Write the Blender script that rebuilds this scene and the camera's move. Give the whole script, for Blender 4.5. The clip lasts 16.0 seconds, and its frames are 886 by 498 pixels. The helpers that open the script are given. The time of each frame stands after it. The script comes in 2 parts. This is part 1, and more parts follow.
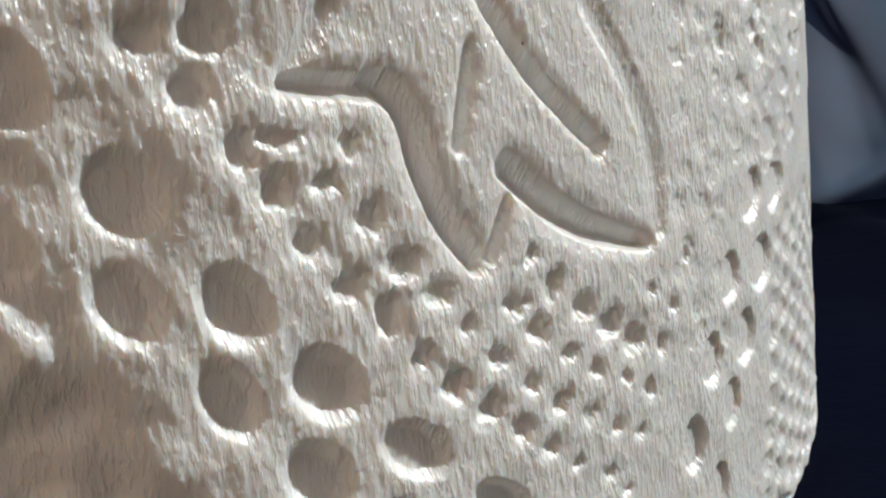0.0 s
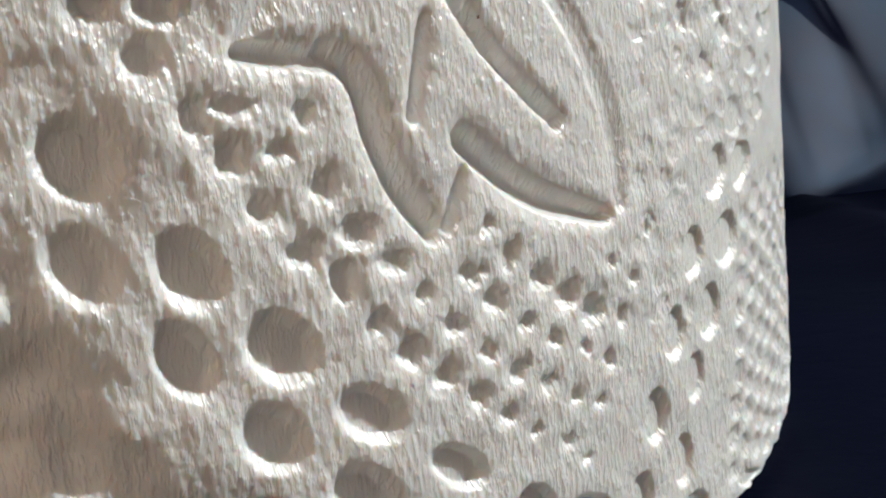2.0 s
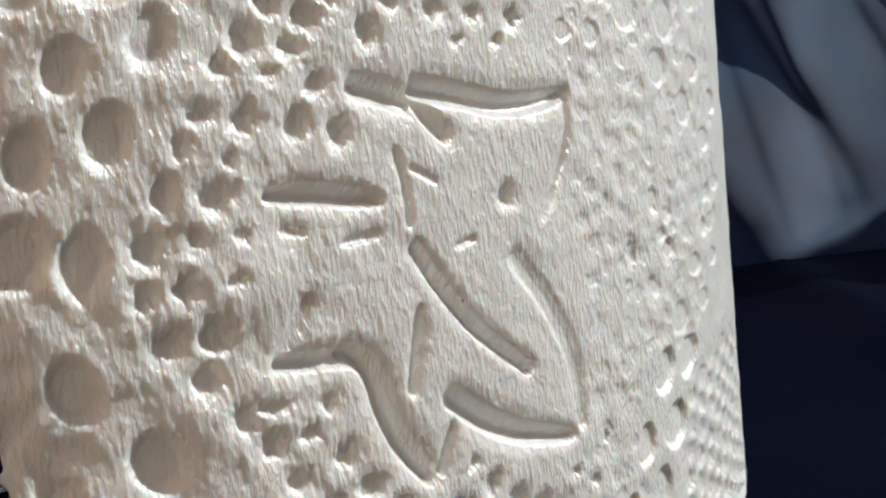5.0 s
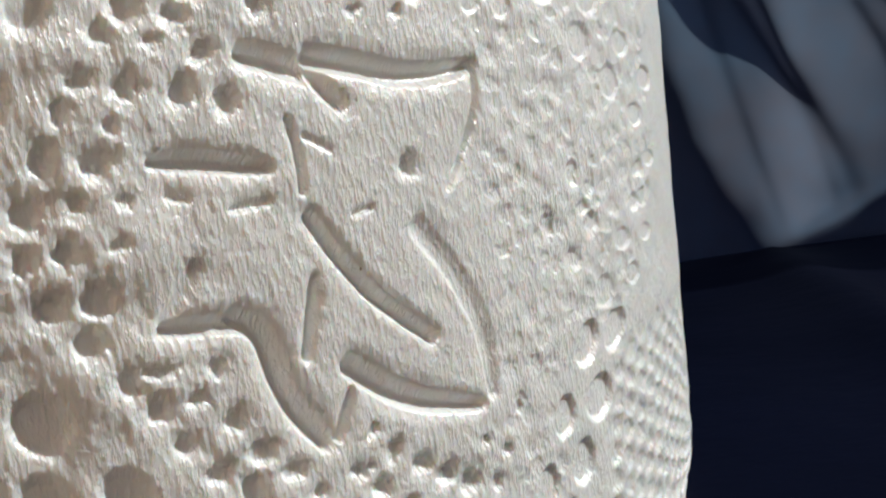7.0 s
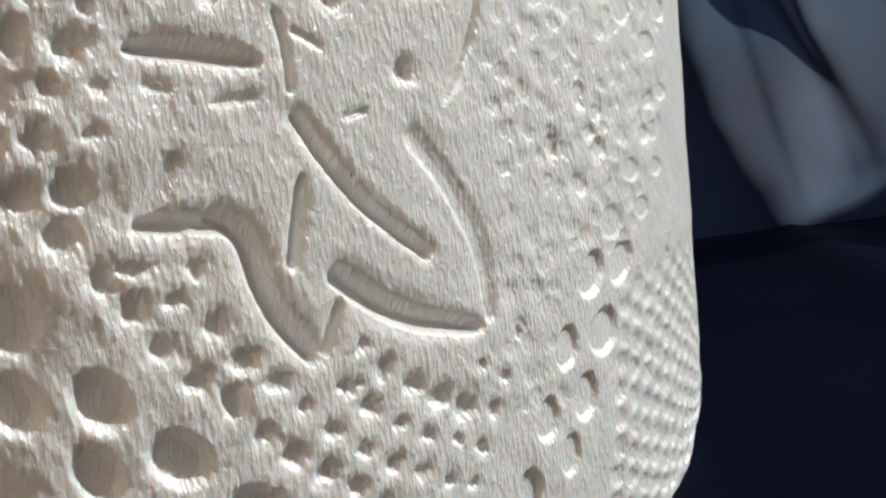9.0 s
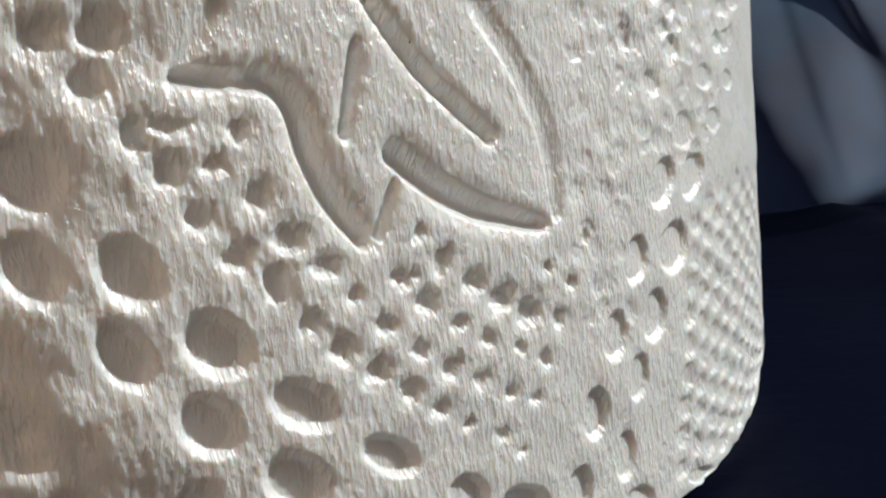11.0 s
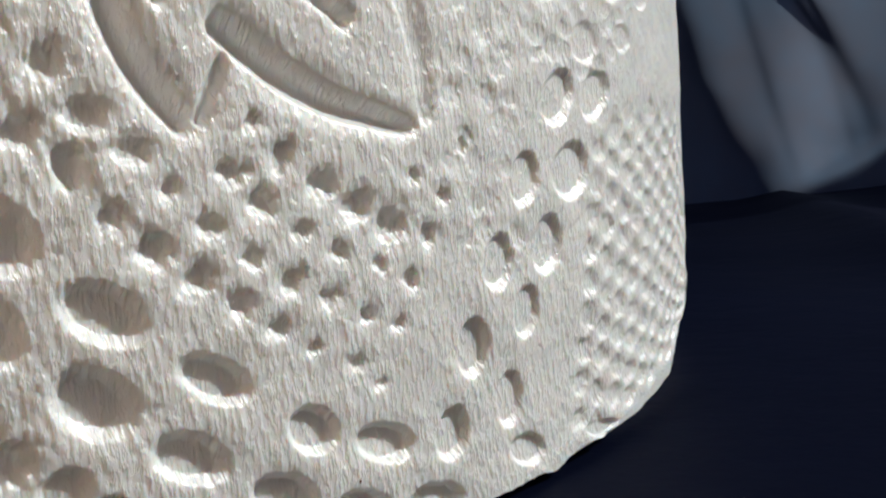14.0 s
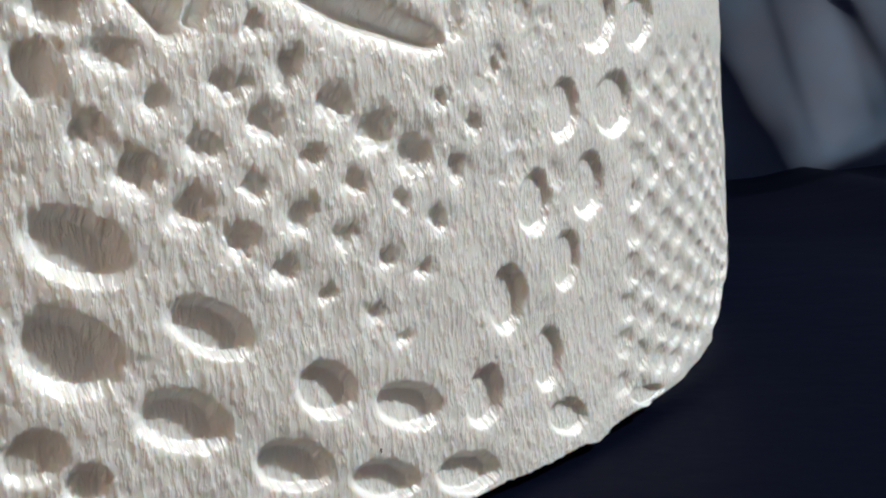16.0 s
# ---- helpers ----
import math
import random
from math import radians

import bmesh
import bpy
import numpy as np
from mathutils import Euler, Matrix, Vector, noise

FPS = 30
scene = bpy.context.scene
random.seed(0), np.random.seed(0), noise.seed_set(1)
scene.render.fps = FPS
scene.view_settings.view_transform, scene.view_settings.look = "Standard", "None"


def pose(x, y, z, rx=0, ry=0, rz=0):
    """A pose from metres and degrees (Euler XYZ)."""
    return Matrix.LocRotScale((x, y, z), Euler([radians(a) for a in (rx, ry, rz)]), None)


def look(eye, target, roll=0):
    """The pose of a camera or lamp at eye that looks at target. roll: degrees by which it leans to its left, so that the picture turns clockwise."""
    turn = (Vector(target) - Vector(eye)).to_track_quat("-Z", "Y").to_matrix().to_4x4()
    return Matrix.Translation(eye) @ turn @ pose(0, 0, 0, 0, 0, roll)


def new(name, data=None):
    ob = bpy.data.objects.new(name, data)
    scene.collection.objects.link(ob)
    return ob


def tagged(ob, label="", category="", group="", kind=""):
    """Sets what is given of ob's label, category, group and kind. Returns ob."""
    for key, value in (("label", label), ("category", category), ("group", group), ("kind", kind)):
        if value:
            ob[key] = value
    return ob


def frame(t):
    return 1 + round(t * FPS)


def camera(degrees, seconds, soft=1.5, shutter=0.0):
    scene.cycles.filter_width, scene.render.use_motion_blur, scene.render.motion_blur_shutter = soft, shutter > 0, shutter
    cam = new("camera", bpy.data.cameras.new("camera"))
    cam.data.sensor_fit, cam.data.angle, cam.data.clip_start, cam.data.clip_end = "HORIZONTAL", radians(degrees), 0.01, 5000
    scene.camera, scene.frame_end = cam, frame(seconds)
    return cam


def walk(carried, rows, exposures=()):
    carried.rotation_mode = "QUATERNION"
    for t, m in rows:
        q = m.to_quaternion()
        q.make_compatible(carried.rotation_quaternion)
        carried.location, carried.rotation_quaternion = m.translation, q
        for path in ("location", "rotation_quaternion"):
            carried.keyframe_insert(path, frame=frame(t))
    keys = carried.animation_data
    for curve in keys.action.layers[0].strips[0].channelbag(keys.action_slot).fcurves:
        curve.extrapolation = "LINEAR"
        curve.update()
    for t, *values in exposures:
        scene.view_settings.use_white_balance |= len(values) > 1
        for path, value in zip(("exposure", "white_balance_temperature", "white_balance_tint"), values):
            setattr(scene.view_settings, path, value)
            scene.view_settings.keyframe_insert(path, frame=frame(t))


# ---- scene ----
# camera: seconds, place in millimetres, turn in degrees
cam = camera(41.0, 16.0, soft=2.4)
ROWS = [
    (0.0, -0.06, -0.02, 16.19, 84.15, 3.72, -0.61),
    (0.5, -0.28, 0.93, 14.98, 84.06, 3.80, -0.40),
    (1.0, -0.70, 0.95, 14.54, 83.92, 3.65, -0.24),
    (1.5, -0.50, 0.26, 14.62, 83.93, 3.67, -0.20),
    (2.0, 1.14, -0.76, 15.43, 84.02, 3.82, -0.47),
    (2.5, 1.44, -3.67, 17.65, 84.45, 4.10, -0.61),
    (3.0, 2.09, -5.28, 19.55, 84.69, 4.28, -0.66),
    (3.5, 1.12, -7.40, 21.83, 84.98, 4.66, -0.80),
    (4.0, 0.82, -9.01, 23.92, 85.27, 4.86, -0.84),
    (6.5, 5.08, -7.83, 22.69, 85.01, 5.64, -0.31),
    (7.0, 5.88, -8.98, 22.33, 85.00, 5.48, 0.03),
    (7.5, 6.20, -8.89, 21.47, 84.85, 5.24, 0.25),
    (8.0, 5.77, -8.25, 20.70, 84.83, 5.15, 0.45),
    (8.5, 6.54, -7.82, 20.09, 84.69, 4.92, 0.64),
    (11.0, 4.69, -3.46, 15.45, 84.54, 3.83, 2.10),
    (11.5, 4.27, -2.86, 14.50, 84.68, 3.62, 1.78),
    (12.0, 3.60, -1.83, 13.13, 84.66, 3.46, 1.44),
    (12.5, 4.19, -1.46, 12.83, 84.64, 3.16, 1.23),
    (13.0, 5.43, -0.58, 12.57, 84.71, 3.06, 1.04),
    (13.5, 6.32, 0.91, 11.94, 84.62, 2.95, 0.49),
    (14.0, 7.65, 1.27, 11.87, 84.66, 3.11, 0.47),
    (14.5, 7.66, 2.32, 11.40, 84.42, 3.02, 0.37),
    (15.0, 6.78, 3.43, 10.80, 84.43, 3.19, 0.25),
    (15.5, 7.10, 4.32, 10.28, 84.46, 3.43, 0.39),
    (16.0, 6.89, 5.77, 10.04, 84.21, 3.49, 0.77),
]
walk(cam, [(t, pose(x / 1000, y / 1000, z / 1000, rx, ry, rz)) for t, x, y, z, rx, ry, rz in ROWS],
     exposures=[(0.0, -0.84), (2.0, -0.72), (4.0, -0.66), (7.0, -0.74), (11.0, -0.78), (16.0, -0.80)])

# ---- light ----
SUN_AZ, SUN_EL = radians(15.5), radians(38)   # azimuth from +x towards +y
world = bpy.data.worlds.new("world")
scene.world = world
world.use_nodes = True
sky = world.node_tree.nodes.new("ShaderNodeTexSky")
sky.sky_type = 'NISHITA'
sky.sun_disc = False
sky.sun_elevation = SUN_EL
sky.sun_rotation = math.pi / 2 - SUN_AZ
back = world.node_tree.nodes["Background"]
back.inputs["Strength"].default_value = 0.030
world.node_tree.links.new(sky.outputs[0], back.inputs["Color"])
sun_data = bpy.data.lights.new("sun", "SUN")
sun_data.energy, sun_data.angle, sun_data.color = 6.9, radians(1.2), (0.98, 0.995, 0.96)
sun = new("sun", sun_data)
to_sun = Vector((math.cos(SUN_EL) * math.cos(SUN_AZ), math.cos(SUN_EL) * math.sin(SUN_AZ), math.sin(SUN_EL)))
sun.matrix_world = look(to_sun * 2, (0, 0, 0))


# ---- materials ----
def material(name):
    m = bpy.data.materials.new(name)
    m.use_nodes = True
    nt = m.node_tree
    return m, nt, nt.nodes["Principled BSDF"]


def node(nt, kind, **inputs):
    n = nt.nodes.new(kind)
    for k, v in inputs.items():
        n.inputs[k].default_value = v
    return n


def noise_node(nt, vec, scale, detail=4.0, rough=0.6):
    n = node(nt, "ShaderNodeTexNoise", Scale=scale, Detail=detail, Roughness=rough)
    nt.links.new(vec, n.inputs["Vector"])
    return n.outputs["Fac"]


def ramp(nt, fac, stops):
    r = nt.nodes.new("ShaderNodeValToRGB")
    while len(r.color_ramp.elements) < len(stops):
        r.color_ramp.elements.new(0.5)
    for e, (p, c) in zip(r.color_ramp.elements, stops):
        e.position, e.color = p, (*c, 1)
    nt.links.new(fac, r.inputs[0])
    return r.outputs[0]


def bump(nt, height, strength, distance, under=None):
    b = node(nt, "ShaderNodeBump", Strength=strength, Distance=distance)
    nt.links.new(height, b.inputs["Height"])
    if under:
        nt.links.new(under, b.inputs["Normal"])
    return b.outputs[0]


def tissue_material():
    """White tissue: creped fibres along the sheet's height, slightly see-through, a faint sheen on the fibres."""
    m, nt, p = material("tissue_paper")
    uv = nt.nodes.new("ShaderNodeUVMap")
    uv.uv_map = "sheet"
    stretch = node(nt, "ShaderNodeMapping", Scale=(1.0, 0.27, 1.0), Rotation=(0, 0, radians(-7)))
    nt.links.new(uv.outputs[0], stretch.inputs[0])
    fibre = noise_node(nt, stretch.outputs[0], 7.0, 2.0, 0.6)
    fuzz = noise_node(nt, uv.outputs[0], 16.0, 4.0, 0.7)
    blotch = noise_node(nt, uv.outputs[0], 0.5, 3.0)
    nt.links.new(ramp(nt, blotch, [(0.3, (0.83, 0.83, 0.82)), (0.7, (0.87, 0.87, 0.86))]), p.inputs["Base Color"])
    p.inputs["Roughness"].default_value = 0.34
    p.inputs["Specular IOR Level"].default_value = 0.95
    p.inputs["Subsurface Weight"].default_value = 0.75
    p.inputs["Subsurface Radius"].default_value = (1.0, 0.75, 0.58)
    p.inputs["Subsurface Scale"].default_value = 0.0004
    # the fibres' own gloss: small separate glints on a softly lit sheet
    ridge = ramp(nt, fibre, [(0.46, (0, 0, 0)), (0.66, (1, 1, 1))])
    soft = bump(nt, ridge, 0.6, 0.00008)
    nt.links.new(bump(nt, fuzz, 0.22, 0.00003, soft), p.inputs["Normal"])
    squeeze = node(nt, "ShaderNodeMapping", Scale=(1.0, 0.45, 1.0), Rotation=(0, 0, radians(-7)))
    nt.links.new(uv.outputs[0], squeeze.inputs[0])
    beads = ramp(nt, noise_node(nt, squeeze.outputs[0], 6.5, 1.0, 0.5), [(0.50, (0, 0, 0)), (0.68, (1, 1, 1))])
    nt.links.new(bump(nt, beads, 0.8, 0.00012), p.inputs["Coat Normal"])
    p.inputs["Coat Weight"].default_value = 0.5
    p.inputs["Coat Roughness"].default_value = 0.4
    p.inputs["Coat IOR"].default_value = 1.55
    return m


def film_material():
    """Dark blue plastic film: thin, so that light from behind shows through it, with a soft gloss."""
    m, nt, p = material("blue_film")
    co = nt.nodes.new("ShaderNodeTexCoord").outputs["Object"]
    a = noise_node(nt, co, 55.0, 3.0)
    nt.links.new(ramp(nt, a, [(0.3, (0.010, 0.015, 0.036)), (0.7, (0.018, 0.026, 0.058))]), p.inputs["Base Color"])
    nt.links.new(ramp(nt, noise_node(nt, co, 90.0), [(0.3, (0.34,) * 3), (0.7, (0.44,) * 3)]), p.inputs["Roughness"])
    p.inputs["Specular IOR Level"].default_value = 0.12
    fine = bump(nt, noise_node(nt, co, 160.0, 3.0), 0.06, 0.0006)
    nt.links.new(fine, p.inputs["Normal"])
    thin = nt.nodes.new("ShaderNodeBsdfTranslucent")
    nt.links.new(ramp(nt, a, [(0.35, (0.185, 0.195, 0.250)), (0.65, (0.150, 0.222, 0.325))]), thin.inputs["Color"])
    nt.links.new(fine, thin.inputs["Normal"])
    both = nt.nodes.new("ShaderNodeAddShader")
    nt.links.new(p.outputs[0], both.inputs[0])
    nt.links.new(thin.outputs[0], both.inputs[1])
    clear = nt.nodes.new("ShaderNodeBsdfTransparent")
    clear.inputs["Color"].default_value = (0.75, 0.82, 1.0, 1)
    sheer = node(nt, "ShaderNodeMixShader", Fac=0.45)
    nt.links.new(both.outputs[0], sheer.inputs[1])
    nt.links.new(clear.outputs[0], sheer.inputs[2])
    nt.links.new(sheer.outputs[0], nt.nodes["Material Output"].inputs["Surface"])
    return m


def plain(name, lo, hi, scale, rough, spec=0.3):
    m, nt, p = material(name)
    co = nt.nodes.new("ShaderNodeTexCoord").outputs["Object"]
    nt.links.new(ramp(nt, noise_node(nt, co, scale, 5.0), [(0.3, lo), (0.7, hi)]), p.inputs["Base Color"])
    p.inputs["Roughness"].default_value = rough
    p.inputs["Specular IOR Level"].default_value = spec
    nt.links.new(bump(nt, noise_node(nt, co, scale * 12, 4.0), 0.3, 0.0005), p.inputs["Normal"])
    return m


TISSUE = tissue_material()
FIBRE = plain("paper_fibre", (0.80, 0.78, 0.74), (0.90, 0.88, 0.85), 200.0, 0.35, 0.6)
DUST = plain("dust", (0.16, 0.05, 0.03), (0.28, 0.10, 0.06), 4000.0, 0.8)
FILM = film_material()
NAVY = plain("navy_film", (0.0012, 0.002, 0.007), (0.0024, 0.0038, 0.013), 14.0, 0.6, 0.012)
WARM = plain("warm_bounce", (0.72, 0.53, 0.41), (0.78, 0.57, 0.44), 6.0, 0.85)
GROUND_BROWN = plain("brown_ground", (0.10, 0.08, 0.064), (0.14, 0.112, 0.09), 30.0, 0.7)


def grid_mesh(name, pts, mat, uv=None):
    """A mesh over a grid of points (rows, columns, 3)."""
    nv, nu = pts.shape[:2]
    i = np.arange(nv * nu).reshape(nv, nu)
    quads = np.stack([i[:-1, :-1], i[:-1, 1:], i[1:, 1:], i[1:, :-1]], -1).reshape(-1, 4)
    me = bpy.data.meshes.new(name)
    me.vertices.add(nv * nu)
    me.vertices.foreach_set("co", pts.reshape(-1).astype(np.float32))
    me.loops.add(quads.size)
    me.loops.foreach_set("vertex_index", quads.reshape(-1).astype(np.int32))
    me.polygons.add(len(quads))
    me.polygons.foreach_set("loop_start", np.arange(0, quads.size, 4, dtype=np.int32))
    me.polygons.foreach_set("use_smooth", np.ones(len(quads), dtype=bool))
    me.update(calc_edges=True)
    if uv is not None:
        layer = me.uv_layers.new(name="sheet")
        layer.data.foreach_set("uv", uv.reshape(-1, 2)[quads.reshape(-1)].reshape(-1).astype(np.float32))
    me.validate()
    me.materials.append(mat)
    return me


# ---- structure ----
def slab(name, x0, x1, y0, y1, z0, z1, mat):
    bm = bmesh.new()
    bmesh.ops.create_cube(bm, size=1.0)
    for v in bm.verts:
        v.co = Vector((x0 + (v.co.x + 0.5) * (x1 - x0), y0 + (v.co.y + 0.5) * (y1 - y0), z0 + (v.co.z + 0.5) * (z1 - z0)))
    me = bpy.data.meshes.new(name)
    bm.to_mesh(me)
    bm.free()
    me.materials.append(mat)
    return new(name, me)


# unseen ground; its warm brown is invented to bounce light up to the tissue
tagged(slab("ground", -0.9, 0.9, -0.75, 0.75, -0.04, -0.002, GROUND_BROWN), "unseen ground under the plastic film, made warm brown for bounce light", "ground", kind="structure")
# added reflector, never in view: throws warm fill on the sheet's left part
wall = slab("bounce_wall_south_west", -0.55, 0.55, -0.08, 0.0, -0.002, 0.9, WARM)
wall.matrix_world = pose(-0.215, -0.25, 0, 0, 0, -42)
tagged(wall, "unseen warm wall, added to bounce sunlight onto the tissue's left side", "wall", kind="structure")

# ---- the tissue sheet ----
CX, CY, RAD = -34.69, 72.66, 55.0     # millimetres: axis and radius of the curl
LEFT = radians(-61.7)                 # where the sheet's measure across begins
rng = np.random.default_rng(4)


def value_noise(u, v, su, sv, seed):
    """Smooth noise, about -1 to 1, with cells su wide and sv high."""
    g = np.random.default_rng(seed).uniform(-1, 1, (512, 512))
    x, y = u / su + 1000, v / sv + 1000
    i, j = np.floor(x).astype(int), np.floor(y).astype(int)
    fx, fy = x - i, y - j
    fx, fy = fx * fx * fx * (fx * (fx * 6 - 15) + 10), fy * fy * fy * (fy * (fy * 6 - 15) + 10)
    a, b = g[j % 512, i % 512], g[j % 512, (i + 1) % 512]
    c, d = g[(j + 1) % 512, i % 512], g[(j + 1) % 512, (i + 1) % 512]
    return (a * (1 - fx) + b * fx) * (1 - fy) + (c * (1 - fx) + d * fx) * fy


def smooth(a, b, x):
    t = np.clip((x - a) / (b - a), 0, 1)
    return t * t * (3 - 2 * t)


# spacing is fine where the camera passes, coarse on the far side and above
US = np.concatenate([np.arange(-3.2, 30, 0.047), np.arange(30, 48, 0.11), np.arange(48, 86, 1.0)])
VS = np.concatenate([np.arange(0, 32, 0.050), np.arange(32, 96, 0.9)])
U, V = np.meshgrid(US, VS)
FREE = -1.15 - 0.125 * (np.minimum(V, 40) - 8.4)      # the free edge leans a little
U = U + (FREE - US[0]) * (1 - smooth(US[0], US[0] + 6.5, U))
WU = U + 0.10 * value_noise(U, V, 0.6, 0.6, 21) + 0.07 * value_noise(U, V, 0.14, 0.28, 22)
WV = V + 0.10 * value_noise(U, V, 0.6, 0.6, 23) + 0.09 * value_noise(U, V, 0.14, 0.28, 24)
PLAIN = np.zeros_like(U)              # where the pins have pressed the crepe smooth
HGT = np.zeros_like(U)                # relief in millimetres, out of the sheet


def window(u0, u1, v0, v1):
    a, b = np.searchsorted(US, (u0 - 3.2 if u0 < 5 else u0, u1 + 1.2 if u0 < 5 else u1))
    c, d = np.searchsorted(VS, (v0, v1))
    return slice(c, d), slice(a, b)


def sag(u, v):
    """How far the lower corner by the free edge falls back, in millimetres."""
    return (0.030 * np.clip(6.4 - u - 0.33 * v, 0, 30) ** 2 + 0.009 * np.clip(12 - u - 0.38 * v, 0, 30) ** 2) * (1 - smooth(26, 34, v))


def press(depth_at, w):
    """Push the sheet in: where marks meet, the deeper one counts."""
    HGT[w] = -np.maximum(-HGT[w], depth_at) if depth_at.size else HGT[w]


def pins(marks, deep=0.39):
    """Flat-floored marks: across, up, long and short half axes of the floor, tilt of the long axis in degrees."""
    for u, v, ra, rb, *tilt in marks:
        c, d = math.cos(radians(sum(tilt))), math.sin(radians(sum(tilt)))
        fit = 0.92 - 0.08 * (1 - float(smooth(3, 9, u)))
        ra, rb, reach = fit * ra, fit * rb, 2.3 * max(ra, rb)
        w = window(u - reach, u + reach, v - reach, v + reach)
        left = 1 - float(smooth(9, 15, u))      # wide, leaning walls by the free edge, steeper ones further on
        k = deep * min(1.1, (ra * rb) ** 0.5 / 0.78) * (1 - 0.38 * float(smooth(18, 25, u)))

        def far(x, y):
            return np.hypot((c * x + d * y) / ra, (c * y - d * x) / rb)

        floor = far(0.85 * U[w] + 0.15 * WU[w] - u, 0.85 * V[w] + 0.15 * WV[w] - v)
        wall = far(0.7 * U[w] + 0.3 * WU[w] - u - 0.03 * left, 0.7 * V[w] + 0.3 * WV[w] - v)
        PLAIN[w] = np.maximum(PLAIN[w], 1 - smooth(0.9, 1.4, wall))
        press(k * (0.79 * (1 - smooth(0.90, 1.36 + 0.22 * left, wall)) + 0.13 * (1 - smooth(0.92, 1.04, floor)) + 0.08 * (1 - smooth(1.0, 2.2, wall))), w)


def dots(marks, deep=0.32):
    """Small round dents with rough rims: across, up, half width, half height."""
    for u, v, ru, rv in marks:
        w = window(u - 2.4 * ru, u + 2.4 * ru, v - 2.4 * rv, v + 2.4 * rv)
        s = np.hypot((WU[w] - u) / ru, (WV[w] - v) / rv)
        press(deep * min(1.3, max(rv, 0.2) / 0.36) * (0.68 * (1 - smooth(0.50, 1.30, s)) + 0.32 * (1 - smooth(0.7, 2.3, s))), w)


def groove(course, half, deep, ends=(1.0, 1.0), flat=0.2):
    """A trough along a course of (across, up): half width, depth, share of the width left at its two ends, share of flat floor."""
    pts = np.array(course)
    w = window(pts[:, 0].min() - 3 * half, pts[:, 0].max() + 3 * half, pts[:, 1].min() - 3 * half, pts[:, 1].max() + 3 * half)
    # round the corners of the course
    for _ in range(2):
        q = [pts[0]]
        for a, b in zip(pts[:-1], pts[1:]):
            q += [a * 0.75 + b * 0.25, a * 0.25 + b * 0.75]
        pts = np.array(q + [pts[-1]])
    x, y = 0.8 * U[w] + 0.2 * WU[w], 0.8 * V[w] + 0.2 * WV[w]

    def far(x, y):
        out = np.full(x.shape, 99.0)
        for k, (a, b) in enumerate(zip(pts[:-1], pts[1:])):
            d = b - a
            e = 2 * (k + 0.5) / (len(pts) - 1) - 1
            wide = half * (1 - (1 - ends[0 if e < 0 else 1]) * abs(e) ** 1.6)
            t = np.clip(((x - a[0]) * d[0] + (y - a[1]) * d[1]) / (d @ d + 1e-9), 0, 1)
            out = np.minimum(out, np.hypot(x - a[0] - t * d[0], y - a[1] - t * d[1]) / wide)
        return out

    # a wide trough, deepest along its lower side
    broad, low = far(x, y), far(x + 0.22 * half, y + 0.22 * half)
    PLAIN[w] = np.maximum(PLAIN[w], 0.8 * (1 - smooth(0.6, 1.1, broad)))
    press(1.62 * deep * (0.46 * (1 - smooth(flat, 1.05, broad)) + 0.30 * (1 - smooth(flat, 0.80, low)) + 0.24 * (1 - smooth(0.4, 2.0, broad))), w)


# large flat-floored pin marks (mm on the sheet)
pins([(1.86, 28.99, 0.81, 0.48, 0), (-0.63, 28.94, 0.75, 0.62, 0), (3.22, 27.55, 0.91, 0.64, 68), (-1.74, 26.85, 0.67, 1.37, 0), (0.65, 26.79, 0.78, 0.56, 62), (1.65, 24.77, 0.91, 0.65, 74)])
pins([(-0.56, 24.34, 0.85, 0.55, 79), (-1.1, 21.74, 0.98, 0.76, 77), (0.64, 21.22, 1, 0.64, 85), (0.05, 17.73, 0.97, 0.65, -67), (-0.4, 14.4, 0.8, 0.55, -65), (2.20, 15.22, 0.90, 0.75, -56)])
pins([(30.61, 13.14, 1.25, 0.76, 24), (27.45, 13.09, 1.13, 0.77, 29), (2.11, 12.81, 0.88, 0.64, -63), (4.53, 12.44, 0.94, 0.69, -53), (28.25, 10.49, 1.29, 0.89, 12), (24.96, 10.39, 0.89, 0.71, 48)])
pins([(4.25, 10.34, 0.93, 0.57, -59), (6.77, 10.23, 0.96, 0.69, -36), (9.21, 8.13, 0.95, 0.56, -31), (26.25, 8.09, 0.96, 0.8, 43), (6.34, 8.06, 0.89, 0.65, -46), (23.2, 7.83, 0.86, 0.72, 58)])
pins([(12.04, 6.03, 0.98, 0.48, -28), (24.68, 6, 0.81, 0.69, 59), (8.81, 5.99, 0.95, 0.63, -33), (21.68, 5.28, 0.84, 0.67, 73), (11.23, 4.15, 0.96, 0.52, -25), (14.98, 4.13, 0.84, 0.56, -26)])
pins([(7.94, 4.05, 0.54, 0.45, 0), (23.49, 3.27, 0.85, 0.66, 74), (8.95, 3.27, 0.41, 0.34, 0), (17.63, 3.17, 1.05, 0.51, -18), (20.49, 2.79, 0.76, 0.68, 67), (13.92, 2.55, 0.97, 0.49, -21)])
pins([(16.65, 1.49, 1.04, 0.44, -19), (24.38, 1.28, 0.91, 0.53, -17), (19.65, 0.83, 1.11, 0.52, -13), (29.85, 0.48, 1.31, 0.38, -14)])
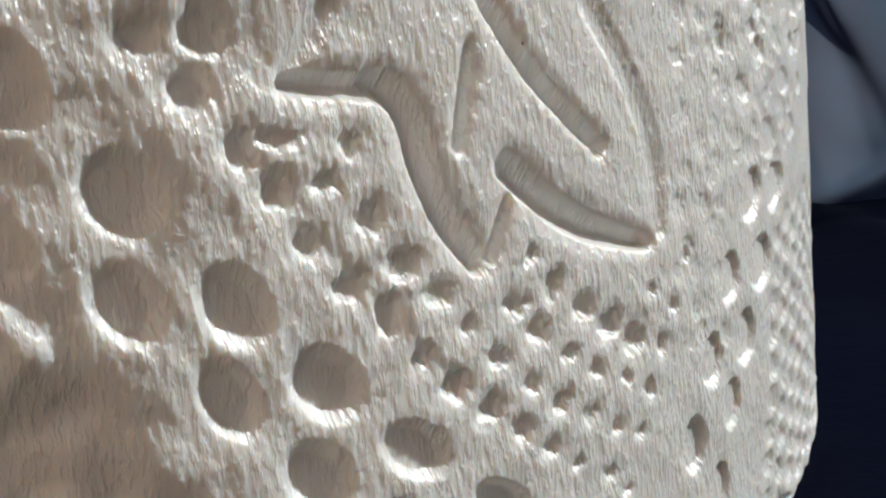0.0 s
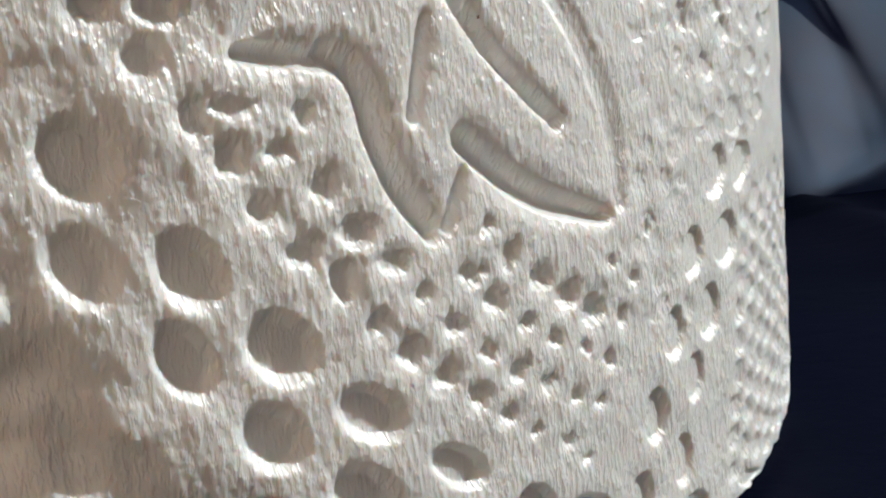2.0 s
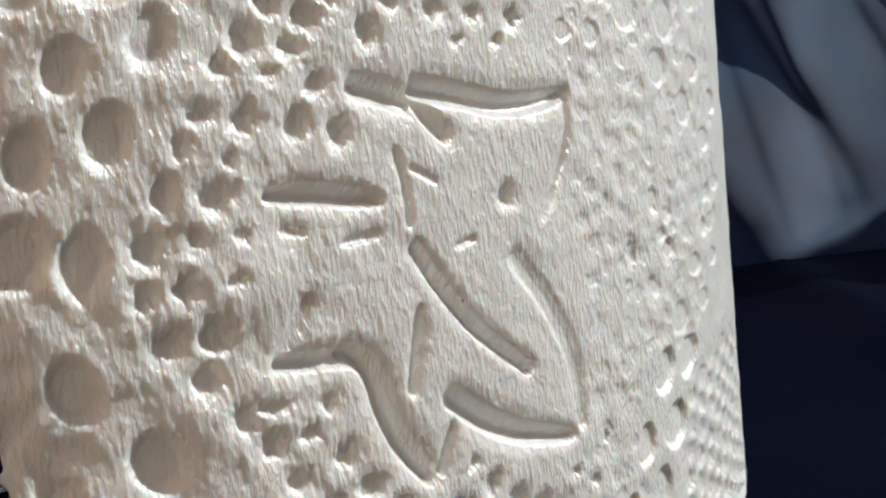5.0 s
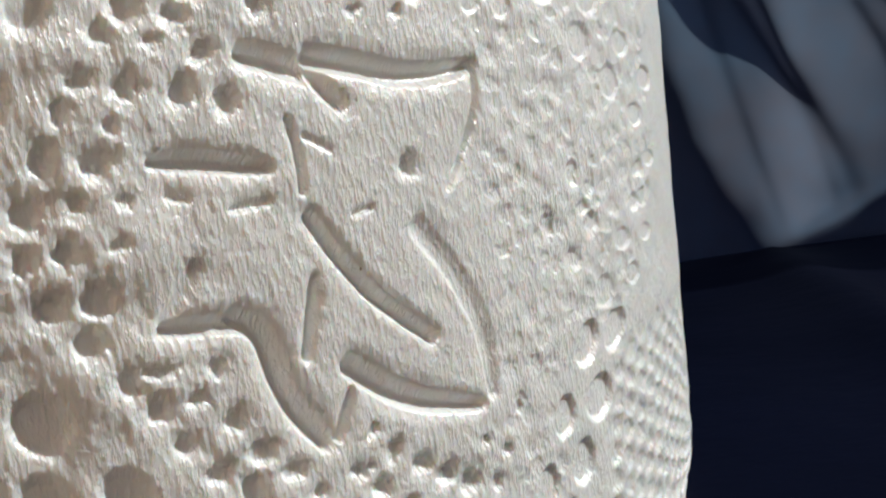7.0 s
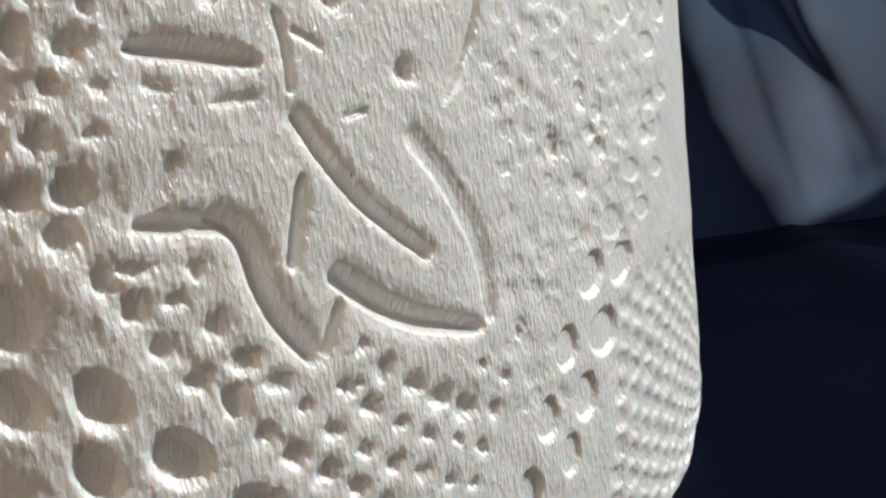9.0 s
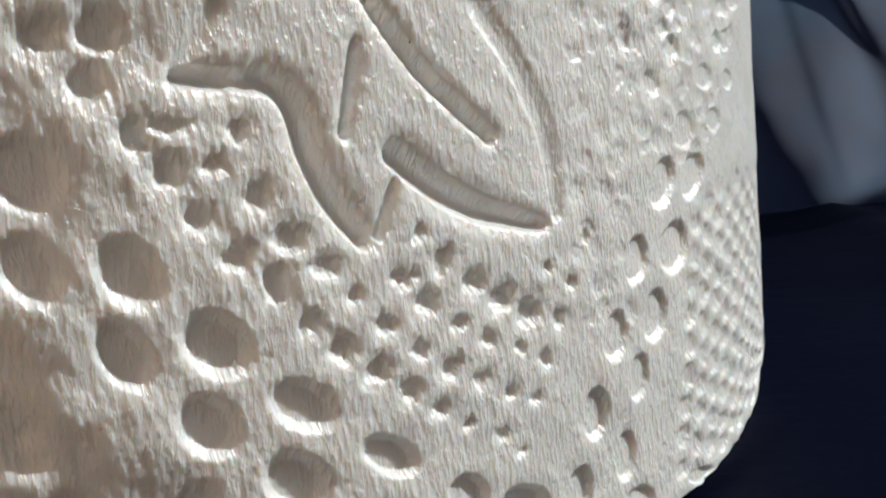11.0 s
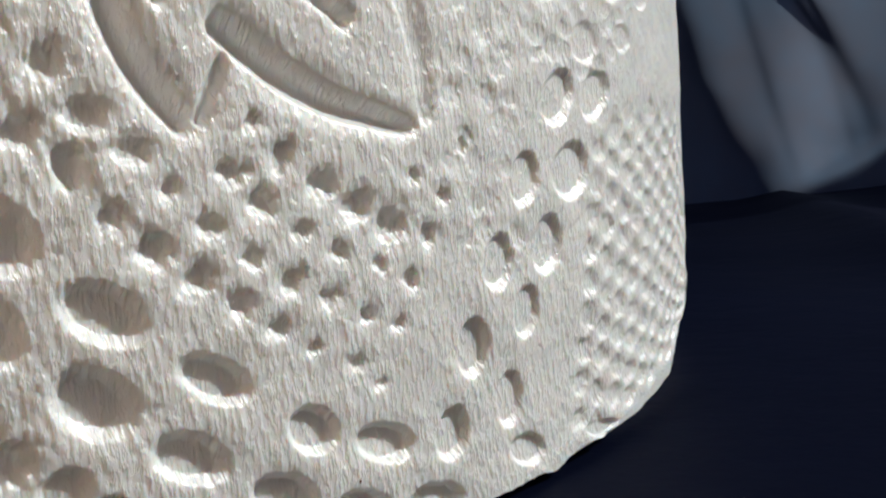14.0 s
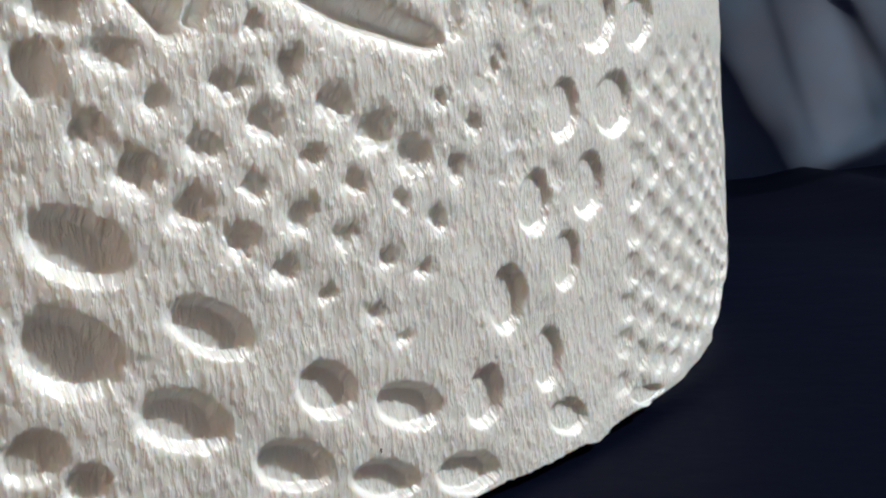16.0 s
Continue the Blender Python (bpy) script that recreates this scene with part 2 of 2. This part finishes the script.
# pin marks that face the light
pins([(26.03, 28.81, 1.17, 0.95), (34.76, 29.71, 1.18, 0.55), (20.82, 27.74, 0.57, 0.44), (22.76, 27.67, 0.56, 0.50), (29.18, 26.35, 1.21, 0.81), (30.43, 28.53, 1.34, 0.97)], deep=0.22)
pins([(34.39, 26.43, 1.14, 0.60), (32.51, 24.54, 1.24, 0.80), (38.64, 24.79, 1.40, 0.59), (36.02, 22.96, 1.24, 0.56), (36.09, 18.85, 0.94, 0.45), (37.77, 20.73, 1.21, 0.41)], deep=0.22)
pins([(32.37, 17.18, 1.03, 0.48), (36.26, 17.11, 0.97, 0.40), (29.81, 15.03, 1.13, 0.72), (33.57, 15.36, 0.93, 0.49), ], deep=0.22)
dots([(27.45, 20.61, 0.62, 0.5), (28.98, 19.85, 0.6, 0.37), (28.14, 18.96, 0.55, 0.35), (34.86, 18.73, 0.95, 0.46), (24.96, 18.68, 0.45, 0.45), (29.01, 18.24, 0.65, 0.46), (35.92, 20.24, 0.95, 0.42), (26.93, 16.88, 0.62, 0.52)], 0.17)
# fine pin marks
dots([(9.32, 28.75, 0.44, 0.36), (11.72, 28.61, 0.37, 0.26), (7.06, 28.49, 0.36, 0.28), (13.66, 28.34, 0.44, 0.35), (15.5, 28.17, 0.35, 0.28), (8.39, 28.13, 0.53, 0.44)])
dots([(17.71, 28.11, 0.41, 0.33), (10.65, 27.68, 0.42, 0.4), (6.16, 27.47, 0.35, 0.41), (16.63, 27.32, 0.26, 0.2), (14.65, 27.24, 0.25, 0.2), (7.73, 27.18, 0.41, 0.38)])
dots([(5.31, 26.64, 0.37, 0.34), (6.92, 26.33, 0.32, 0.16), (8.55, 26, 0.38, 0.32), (4.52, 25.33, 0.33, 0.3), (5.89, 24.99, 0.38, 0.38), (7.68, 24.8, 0.41, 0.46)])
dots([(9.26, 24.47, 0.4, 0.47), (3.79, 24.37, 0.3, 0.36), (5.3, 23.92, 0.21, 0.25), (3.19, 22.92, 0.35, 0.4), (4.71, 22.77, 0.42, 0.39), (16.58, 21.71, 0.44, 0.35)])
dots([(5.43, 21.57, 0.26, 0.22), (4.07, 21.57, 0.32, 0.3), (2.56, 21.49, 0.47, 0.46), (5.09, 20.23, 0.24, 0.27), (2.29, 20.1, 0.33, 0.44), (3.51, 20.1, 0.38, 0.43)])
dots([(4.3, 18.64, 0.47, 0.58), (2.94, 18.62, 0.44, 0.42), (3.92, 17.39, 0.43, 0.48), (5.93, 16.17, 0.59, 0.23), (4.93, 16.01, 0.41, 0.45), (7.85, 16.01, 0.32, 0.27)])
dots([(7.12, 15.09, 0.43, 0.24), (5.75, 15.01, 0.42, 0.43), (8.3, 14.17, 0.4, 0.37), (6.58, 13.7, 0.42, 0.32), (9.11, 12.89, 0.55, 0.34), (7.61, 12.57, 0.44, 0.33)])
dots([(13.67, 12.52, 0.3, 0.21), (10.26, 11.94, 0.46, 0.29), (8.69, 11.69, 0.4, 0.48), (14.57, 11.61, 0.41, 0.33), (21.6, 11.54, 0.28, 0.22), (13, 11.26, 0.47, 0.27)])
dots([(11.15, 10.93, 0.3, 0.23), (15.76, 10.83, 0.42, 0.33), (19.27, 10.77, 0.27, 0.21), (13.84, 10.45, 0.44, 0.35), (9.58, 10.38, 0.34, 0.3), (20.52, 10.17, 0.3, 0.24)])
dots([(17, 10.08, 0.51, 0.41), (12.23, 10, 0.39, 0.31), (14.98, 9.56, 0.29, 0.23), (10.66, 9.51, 0.43, 0.36), (18.32, 9.47, 0.55, 0.44), (13.42, 9.04, 0.32, 0.26)])
dots([(19.87, 9, 0.34, 0.27), (16.26, 8.87, 0.3, 0.24), (11.8, 8.68, 0.38, 0.31), (17.76, 8.43, 0.26, 0.21), (14.54, 8.24, 0.37, 0.3), (19.04, 7.79, 0.31, 0.25)])
dots([(12.92, 7.78, 0.36, 0.29), (15.83, 7.65, 0.34, 0.27), (14.13, 7.06, 0.33, 0.26), (17.15, 6.97, 0.28, 0.23), (18.38, 6.57, 0.24, 0.2), (15.2, 6.35, 0.19, 0.15)])
dots([(5.85, 5.89, 0.72, 0.7), (16.67, 5.7, 0.26, 0.21), (17.58, 5, 0.18, 0.14), (6.59, 4.85, 0.51, 0.49)])
# grooves of the butterfly
groove([(7.45, 19.21), (6.92, 18.53), (6.29, 17.73)], 0.42, 0.13)                                             # upper side of the wing tip
groove([(6.30, 17.50), (7.61, 17.35), (8.84, 17.30), (9.60, 16.85)], 0.40, 0.32, (0.8, 1.0))                    # arm of the wing
groove([(8.60, 17.45), (9.45, 17.10), (9.85, 16.20), (10.02, 15.34), (10.42, 14.28), (11.19, 13.26), (11.75, 12.62)], 0.54, 0.36, (0.7, 0.7))  # lower wing
groove([(11.82, 18.30), (11.62, 17.30), (11.25, 15.75)], 0.30, 0.26, (0.5, 0.9))                              # slit
groove([(11.92, 20.35), (13.13, 18.56), (14.72, 16.93), (17.00, 15.33)], 0.36, 0.34, (0.8, 0.9))               # vein
groove([(12.95, 15.08), (14.52, 13.92), (16.30, 13.02), (19.30, 12.30)], 0.56, 0.36, (0.85, 0.35))              # leaf
groove([(16.75, 19.46), (18.70, 17.25), (19.98, 15.01), (20.05, 12.65)], 0.60, 0.125, (0.9, 0.5), 0.4)          # outer edge of the lower wing
groove([(12.95, 14.15), (12.20, 12.69)], 0.30, 0.22)
groove([(6.40, 22.70), (8.29, 22.58), (10.63, 22.12)], 0.44, 0.36, (0.12, 0.12))                              # lens
groove([(8.95, 20.93), (10.37, 21.08)], 0.24, 0.12, (0.3, 0.7))
groove([(6.86, 21.55), (7.52, 21.42)], 0.22, 0.07)
groove([(10.04, 25.95), (11.15, 25.68), (12.30, 25.25)], 0.58, 0.34, (0.7, 0.9))                              # upper bar
groove([(12.65, 25.72), (14.71, 25.42), (16.80, 24.95), (19.08, 25.08), (20.59, 25.38)], 0.54, 0.34, (1.0, 0.4))  # upper wing
groove([(12.55, 25.30), (13.05, 24.75), (13.70, 24.18)], 0.46, 0.26)                                          # hook
groove([(20.67, 25.35), (20.54, 23.82), (19.85, 22.33), (18.50, 20.72)], 0.24, 0.20, (1.0, 0.4))              # edge of the upper wing
groove([(11.40, 23.65), (11.70, 22.55), (11.74, 21.28)], 0.17, 0.20)                                          # stem
groove([(13.79, 20.28), (14.63, 20.40)], 0.16, 0.11)
groove([(12.00, 23.10), (13.00, 22.58)], 0.20, 0.07)

dots([(16.58, 21.71, 0.40, 0.34)], 0.40)
# shallow scattered dimples beside the butterfly, and a regular waffle towards the foot
for k in range(20):
    for j in range(14):
        u, v = 21.4 + 1.25 * j + 0.6 * (k % 2) + rng.uniform(-0.5, 0.5), 8.6 + 1.15 * k + rng.uniform(-0.5, 0.5)
        if v > 0.9 * (u - 24) + 7 and not (v < 13.5 and u > 24.5):
            dots([(u, v, rng.uniform(0.36, 0.55), rng.uniform(0.28, 0.42))], rng.uniform(0.05, 0.10))
for k in range(-2, 22):
    for j in range(20):
        u, v = 24.6 + 1.42 * j + 0.32 * k, 0.2 + 1.22 * k - 0.60 * j
        if 26.4 + 0.28 * v < u < 47 and 0.5 < v < 12.9:
            dots([(u + rng.uniform(-0.1, 0.1), v + rng.uniform(-0.08, 0.08), 0.60, 0.46)], 0.13 * min(1.0, (14.2 - v) / 3, (u - 24.3) / 4))

# the lower corner by the free edge sags away
SAG = sag(U, V)
HGT -= SAG
HGT += 0.27 * smooth(0.1, 0.8, SAG) * (1 - PLAIN) * (value_noise(U - V, U + V, 3.2, 1.7, 61) + 0.5 * value_noise(U, V, 0.8, 0.8, 62))   # soft diagonal rumples
# puffed hills between the marks, and the crepe of the paper
HILLS = 0.045 + 0.075 * (1 - smooth(3, 11, U))
HGT += HILLS * value_noise(U, V, 2.3, 2.0, 1) + 0.5 * HILLS * value_noise(U, V, 0.9, 0.9, 2)


def fibrils(wide, high, lean, seed):
    """Short separate ridges along the sheet's height, 0 to 1."""
    return np.clip(1.7 * value_noise(U + lean * V, V, wide, high, seed) - 0.25, 0, 1) ** 0.8


CREPE = fibrils(0.14, 0.55, 0.16, 3) + 0.7 * fibrils(0.12, 0.34, 0.10, 5) + 0.8 * fibrils(0.30, 0.45, 0.2, 7)
HGT += 0.018 * CREPE * (1.15 - 0.15 * smooth(8, 17, U)) * (1 - 0.8 * PLAIN) * (1 - 0.6 * smooth(24, 34, U)) + 0.005 * value_noise(U, V, 0.11, 0.13, 6)

# torn perforation on the free edge: fibre tabs between shallow bays
TAB = 0.16 * np.exp(-(((V + 0.4) % 2.45 - 1.22) / 0.14) ** 2) + 0.025 * value_noise(U * 0, V, 1.0, 0.16, 8) + 0.06 * value_noise(U * 0, V, 1.0, 0.5, 9)
UX = U - TAB * np.exp(-(U - FREE) / 0.25)
RISE = 0.008 * np.clip(U - 26, 0, 22) ** 2 * np.exp(-V / 3.0) + (0.34 * smooth(15, 24, U) + (0.05 + 0.12 * smooth(22, 27, U)) * value_noise(U, V * 0, 1.3, 1.0, 12)) * np.exp(-V / 1.2)      # the foot lifts towards the back
FOOT = 0.05 * value_noise(U, V * 0, 0.4, 1.0, 11) * np.exp(-V / 0.2)


def curl(u, h, v):
    a = LEFT + u / RAD
    r = RAD + h
    return np.stack([CX + r * np.cos(a), CY + r * np.sin(a), np.maximum(v, 0)], -1) / 1000


sheet = new("tissue_sheet")
sheet.location = ((CX + RAD * math.cos(LEFT)) / 1000, (CY + RAD * math.sin(LEFT)) / 1000, 0)
tagged(sheet, "white embossed tissue paper sheet standing in a curl, butterfly pattern", "tissue paper")


def part(name, me, parent, label=""):
    ob = new(name, me)
    ob.parent = parent
    ob.matrix_parent_inverse = Matrix.Translation(parent.location).inverted()
    return tagged(ob, label)


outer = part("outer_ply", grid_mesh("outer_ply", curl(UX, HGT, V + RISE + np.abs(FOOT)), TISSUE, np.stack([U, V], -1)), sheet, "embossed white outer ply with pin marks and grooves")
UI, VI = np.meshgrid(np.linspace(0, 1, 240), np.linspace(0, 95, 160))
UI = UI * 85 + (1 - UI) * (-0.85 - 0.125 * (np.minimum(VI, 40) - 8.4))
inner = part("inner_ply", grid_mesh("inner_ply", curl(UI, -0.75 - sag(UI, VI) + 0.05 * value_noise(UI, VI, 2.0, 2.0, 14), VI), TISSUE, np.stack([UI, VI], -1)), sheet, "plain white inner ply")

# ---- lint: loose fibres of the paper ----
def tube(path, radius):
    """Points and quads of a thin three-sided tube along a path in metres."""
    path = np.array(path)
    along = np.gradient(path, axis=0)
    along /= np.linalg.norm(along, axis=1)[:, None] + 1e-12
    side = np.cross(along, (0.3, -0.5, 0.8))
    side /= np.linalg.norm(side, axis=1)[:, None] + 1e-12
    other = np.cross(along, side)
    taper = radius * (1 - 0.7 * np.abs(np.linspace(-1, 1, len(path))) ** 3)[:, None]
    return np.stack([path + taper * (math.cos(a) * side + math.sin(a) * other) for a in (0, 2.094, 4.189)], 1)


def lint(roots, name):
    """One mesh of fibres; each root: across, up, way, length, lift (mm)."""
    verts, faces = [], []
    for u, v, way, length, lift in roots:
        t = np.linspace(0, 1, 9)
        bend, wig = rng.uniform(-1.6, 1.6), rng.uniform(-0.3, 0.3)
        ang = way + bend * t
        pu, pv = u + np.cumsum(np.cos(ang)) * length / 9, v + np.cumsum(np.sin(ang)) * length / 9
        iu, iv = np.clip(np.searchsorted(US, pu), 0, len(US) - 1), np.clip(np.searchsorted(VS, pv), 0, len(VS) - 1)
        h = HGT[iv, iu].max() * 0.5 + HGT[iv, iu] * 0.5 + 0.012 + lift * np.sin(math.pi * t * rng.uniform(0.5, 1.0))
        ring = tube(curl(pu, h, pv), rng.uniform(0.004, 0.008) / 1000)
        base = sum(len(r) for r in verts)
        verts.append(ring.reshape(-1, 3))
        for k in range(8):
            for c in range(3):
                a, b = base + 3 * k + c, base + 3 * k + (c + 1) % 3
                faces.append((a, b, b + 3, a + 3))
    me = bpy.data.meshes.new(name)
    me.from_pydata(np.concatenate(verts).tolist(), [], faces)
    me.materials.append(FIBRE)
    return me


roots = [(rng.uniform(1, 30), rng.uniform(0.5, 29), rng.uniform(0, 6.28), rng.uniform(0.3, 0.9), rng.uniform(0, 0.08)) for _ in range(230)]
for u, v in ((13.2, 7.1), (13.0, 6.6), (9.4, 11.0), (17.4, 9.6), (12.0, 12.2)):      # tufts by the pin marks
    roots += [(u + rng.uniform(-0.5, 0.5), v + rng.uniform(-0.4, 0.4), rng.uniform(0, 6.28), rng.uniform(0.3, 0.8), rng.uniform(0.03, 0.15)) for _ in range(9)]
fibres = new("lint", lint(roots, "lint"))
tagged(fibres, "fine white loose paper fibres on the tissue", "lint", kind="stuff")
# wisps on the torn perforation tabs
wisps = []
for k in range(12):
    v = 0.8 + 2.45 * k
    edge_u = -1.15 - 0.125 * (v - 8.4)
    wisps += [(edge_u + 0.25, v + rng.uniform(-0.16, 0.16), math.pi + rng.uniform(-0.5, 0.5), rng.uniform(0.5, 1.0), rng.uniform(0, 0.1)) for _ in range(9)]
part("torn_fibres", lint(wisps, "torn_fibres"), sheet, "wispy torn fibres of the perforation")


def speck(u, v, size, mat):
    bm = bmesh.new()
    bmesh.ops.create_icosphere(bm, subdivisions=2, radius=size / 1000)
    for q in bm.verts:
        q.co *= 1 + rng.uniform(-0.35, 0.35)
        q.co.z *= 1.7
    me = bpy.data.meshes.new("speck")
    bm.to_mesh(me)
    bm.free()
    me.materials.append(mat)
    ob = new("speck", me)
    h = HGT[np.searchsorted(VS, v), np.searchsorted(US, u)]
    ob.location = curl(np.array(u), np.array(h), np.array(v)).tolist()
    return tagged(ob, "tiny reddish-brown speck of dust on the tissue", "speck", "specks of dust")


for u, v, size in ((16.44, 2.34, 0.035), (13.85, 18.31, 0.028)):
    speck(u, v, size, DUST)

# ---- the plastic film under and behind ----
def ridges(x, y, lines):
    """Relief of rounded creases along straight courses: x0, y0, x1, y1, height, width."""
    out = np.zeros_like(x)
    for x0, y0, x1, y1, high, wide in lines:
        d = np.array([x1 - x0, y1 - y0])
        t = np.clip(((x - x0) * d[0] + (y - y0) * d[1]) / (d @ d), 0, 1)
        r = np.hypot(x - x0 - t * d[0], y - y0 - t * d[1])
        out += high * np.exp(-np.abs(r / wide) ** 1.4)
    return out


film = new("plastic_film")
film.location = (0.11, 0.2, 0)
tagged(film, "dark blue crumpled plastic film with a raised flap", "plastic film")
# the part that lies on the table and rises at the back
XS, YS = np.meshgrid(np.linspace(-420, 520, 380), np.linspace(20, 380, 260))
ZF = -0.4 + ridges(XS, YS, [(56, 178, 46, 80, 2.0, 6), (76, 188, 92, 100, 1.8, 9), (100, 230, 140, 90, 2.4, 10)])
ZF += 0.4 * value_noise(XS, YS, 30, 30, 31) + 0.12 * value_noise(XS, YS, 12, 12, 32)
FLAT = smooth(4, 30, np.hypot(XS - CX, YS - CY) - RAD)
ZF = np.clip(ZF, -1.2, None) * FLAT - 0.05 * (1 - FLAT) + 0.03 * np.clip(YS - 285, 0, None) ** 1.8
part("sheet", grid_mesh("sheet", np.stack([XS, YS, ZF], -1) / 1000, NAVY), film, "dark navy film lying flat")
# the flap that stands up behind: it leans back below its fold and to the side, and hangs over the fold above
XF, ZT = np.meshgrid(np.linspace(18, 260, 420), np.linspace(-0.3, 84, 260))


def off(x0, z0, x1, z1):
    """Distance from a line, positive on its left as one goes along it."""
    n = math.hypot(x1 - x0, z1 - z0)
    return ((XF - x0) * (z0 - z1) + (ZT - z0) * (x1 - x0)) / n


def bend(d, soft):
    """Zero on one side of a fold, growing with the distance on the other, rounded over the fold."""
    return soft * np.logaddexp(0, d / soft)


def rise(d, wide):
    return 1 / (1 + np.exp(-np.clip(d / wide, -40, 40)))


HEM = off(58, -2.3, 77, 6.3)
SIDE = np.maximum(off(52.5, 9, 47.2, 30) - 3.0, off(59, -2.5, 52.5, 9))
CREASE = -off(55.5, 44, 70, 15)
FOLD = off(64.5, 25.5, 79, 39)
YF = 191 - 0.07 * ZT - 0.02 * (XF - 58) - 2.2 * bend(-HEM, 0.8) - 0.6 * bend(SIDE, 1.0)
YF -= 4.5 * rise(HEM - 2.0, 0.9) * rise(XF - 64, 2.0) * (1 - 0.6 * rise(XF - 84, 4.0))      # lip over the fold
YF -= 3.4 * rise(CREASE, 0.8) * np.exp(-np.clip(CREASE, 0, 80) / 45) * rise(ZT - 18, 4.0)    # long crease
YF -= 2.6 * rise(-FOLD, 1.6) * rise(XF - 68, 3.0) * rise(HEM - 9, 3.0)
YF -= 0.06 * bend(FOLD, 2.0) * rise(CREASE, 2.0)
for x0, z0, x1, z1, high in ((70, 46, 80, 24, 0.7), (62, 30, 68, 12, 0.5), (78, 40, 92, 18, 0.9), (51, 36, 57, 18, 0.5)):      # finer creases
    line = -off(x0, z0, x1, z1)
    YF -= high * rise(line, 0.5) * np.exp(-np.clip(line, 0, 80) / 5) * rise(HEM - 4, 1.5)
YF += 0.8 * value_noise(XF, ZT, 13, 13, 35) + 0.25 * value_noise(XF, ZT, 6, 6, 36)
part("flap", grid_mesh("flap", np.stack([XF, YF, ZT], -1) / 1000, FILM), film, "raised grey-blue flap with bright creases")
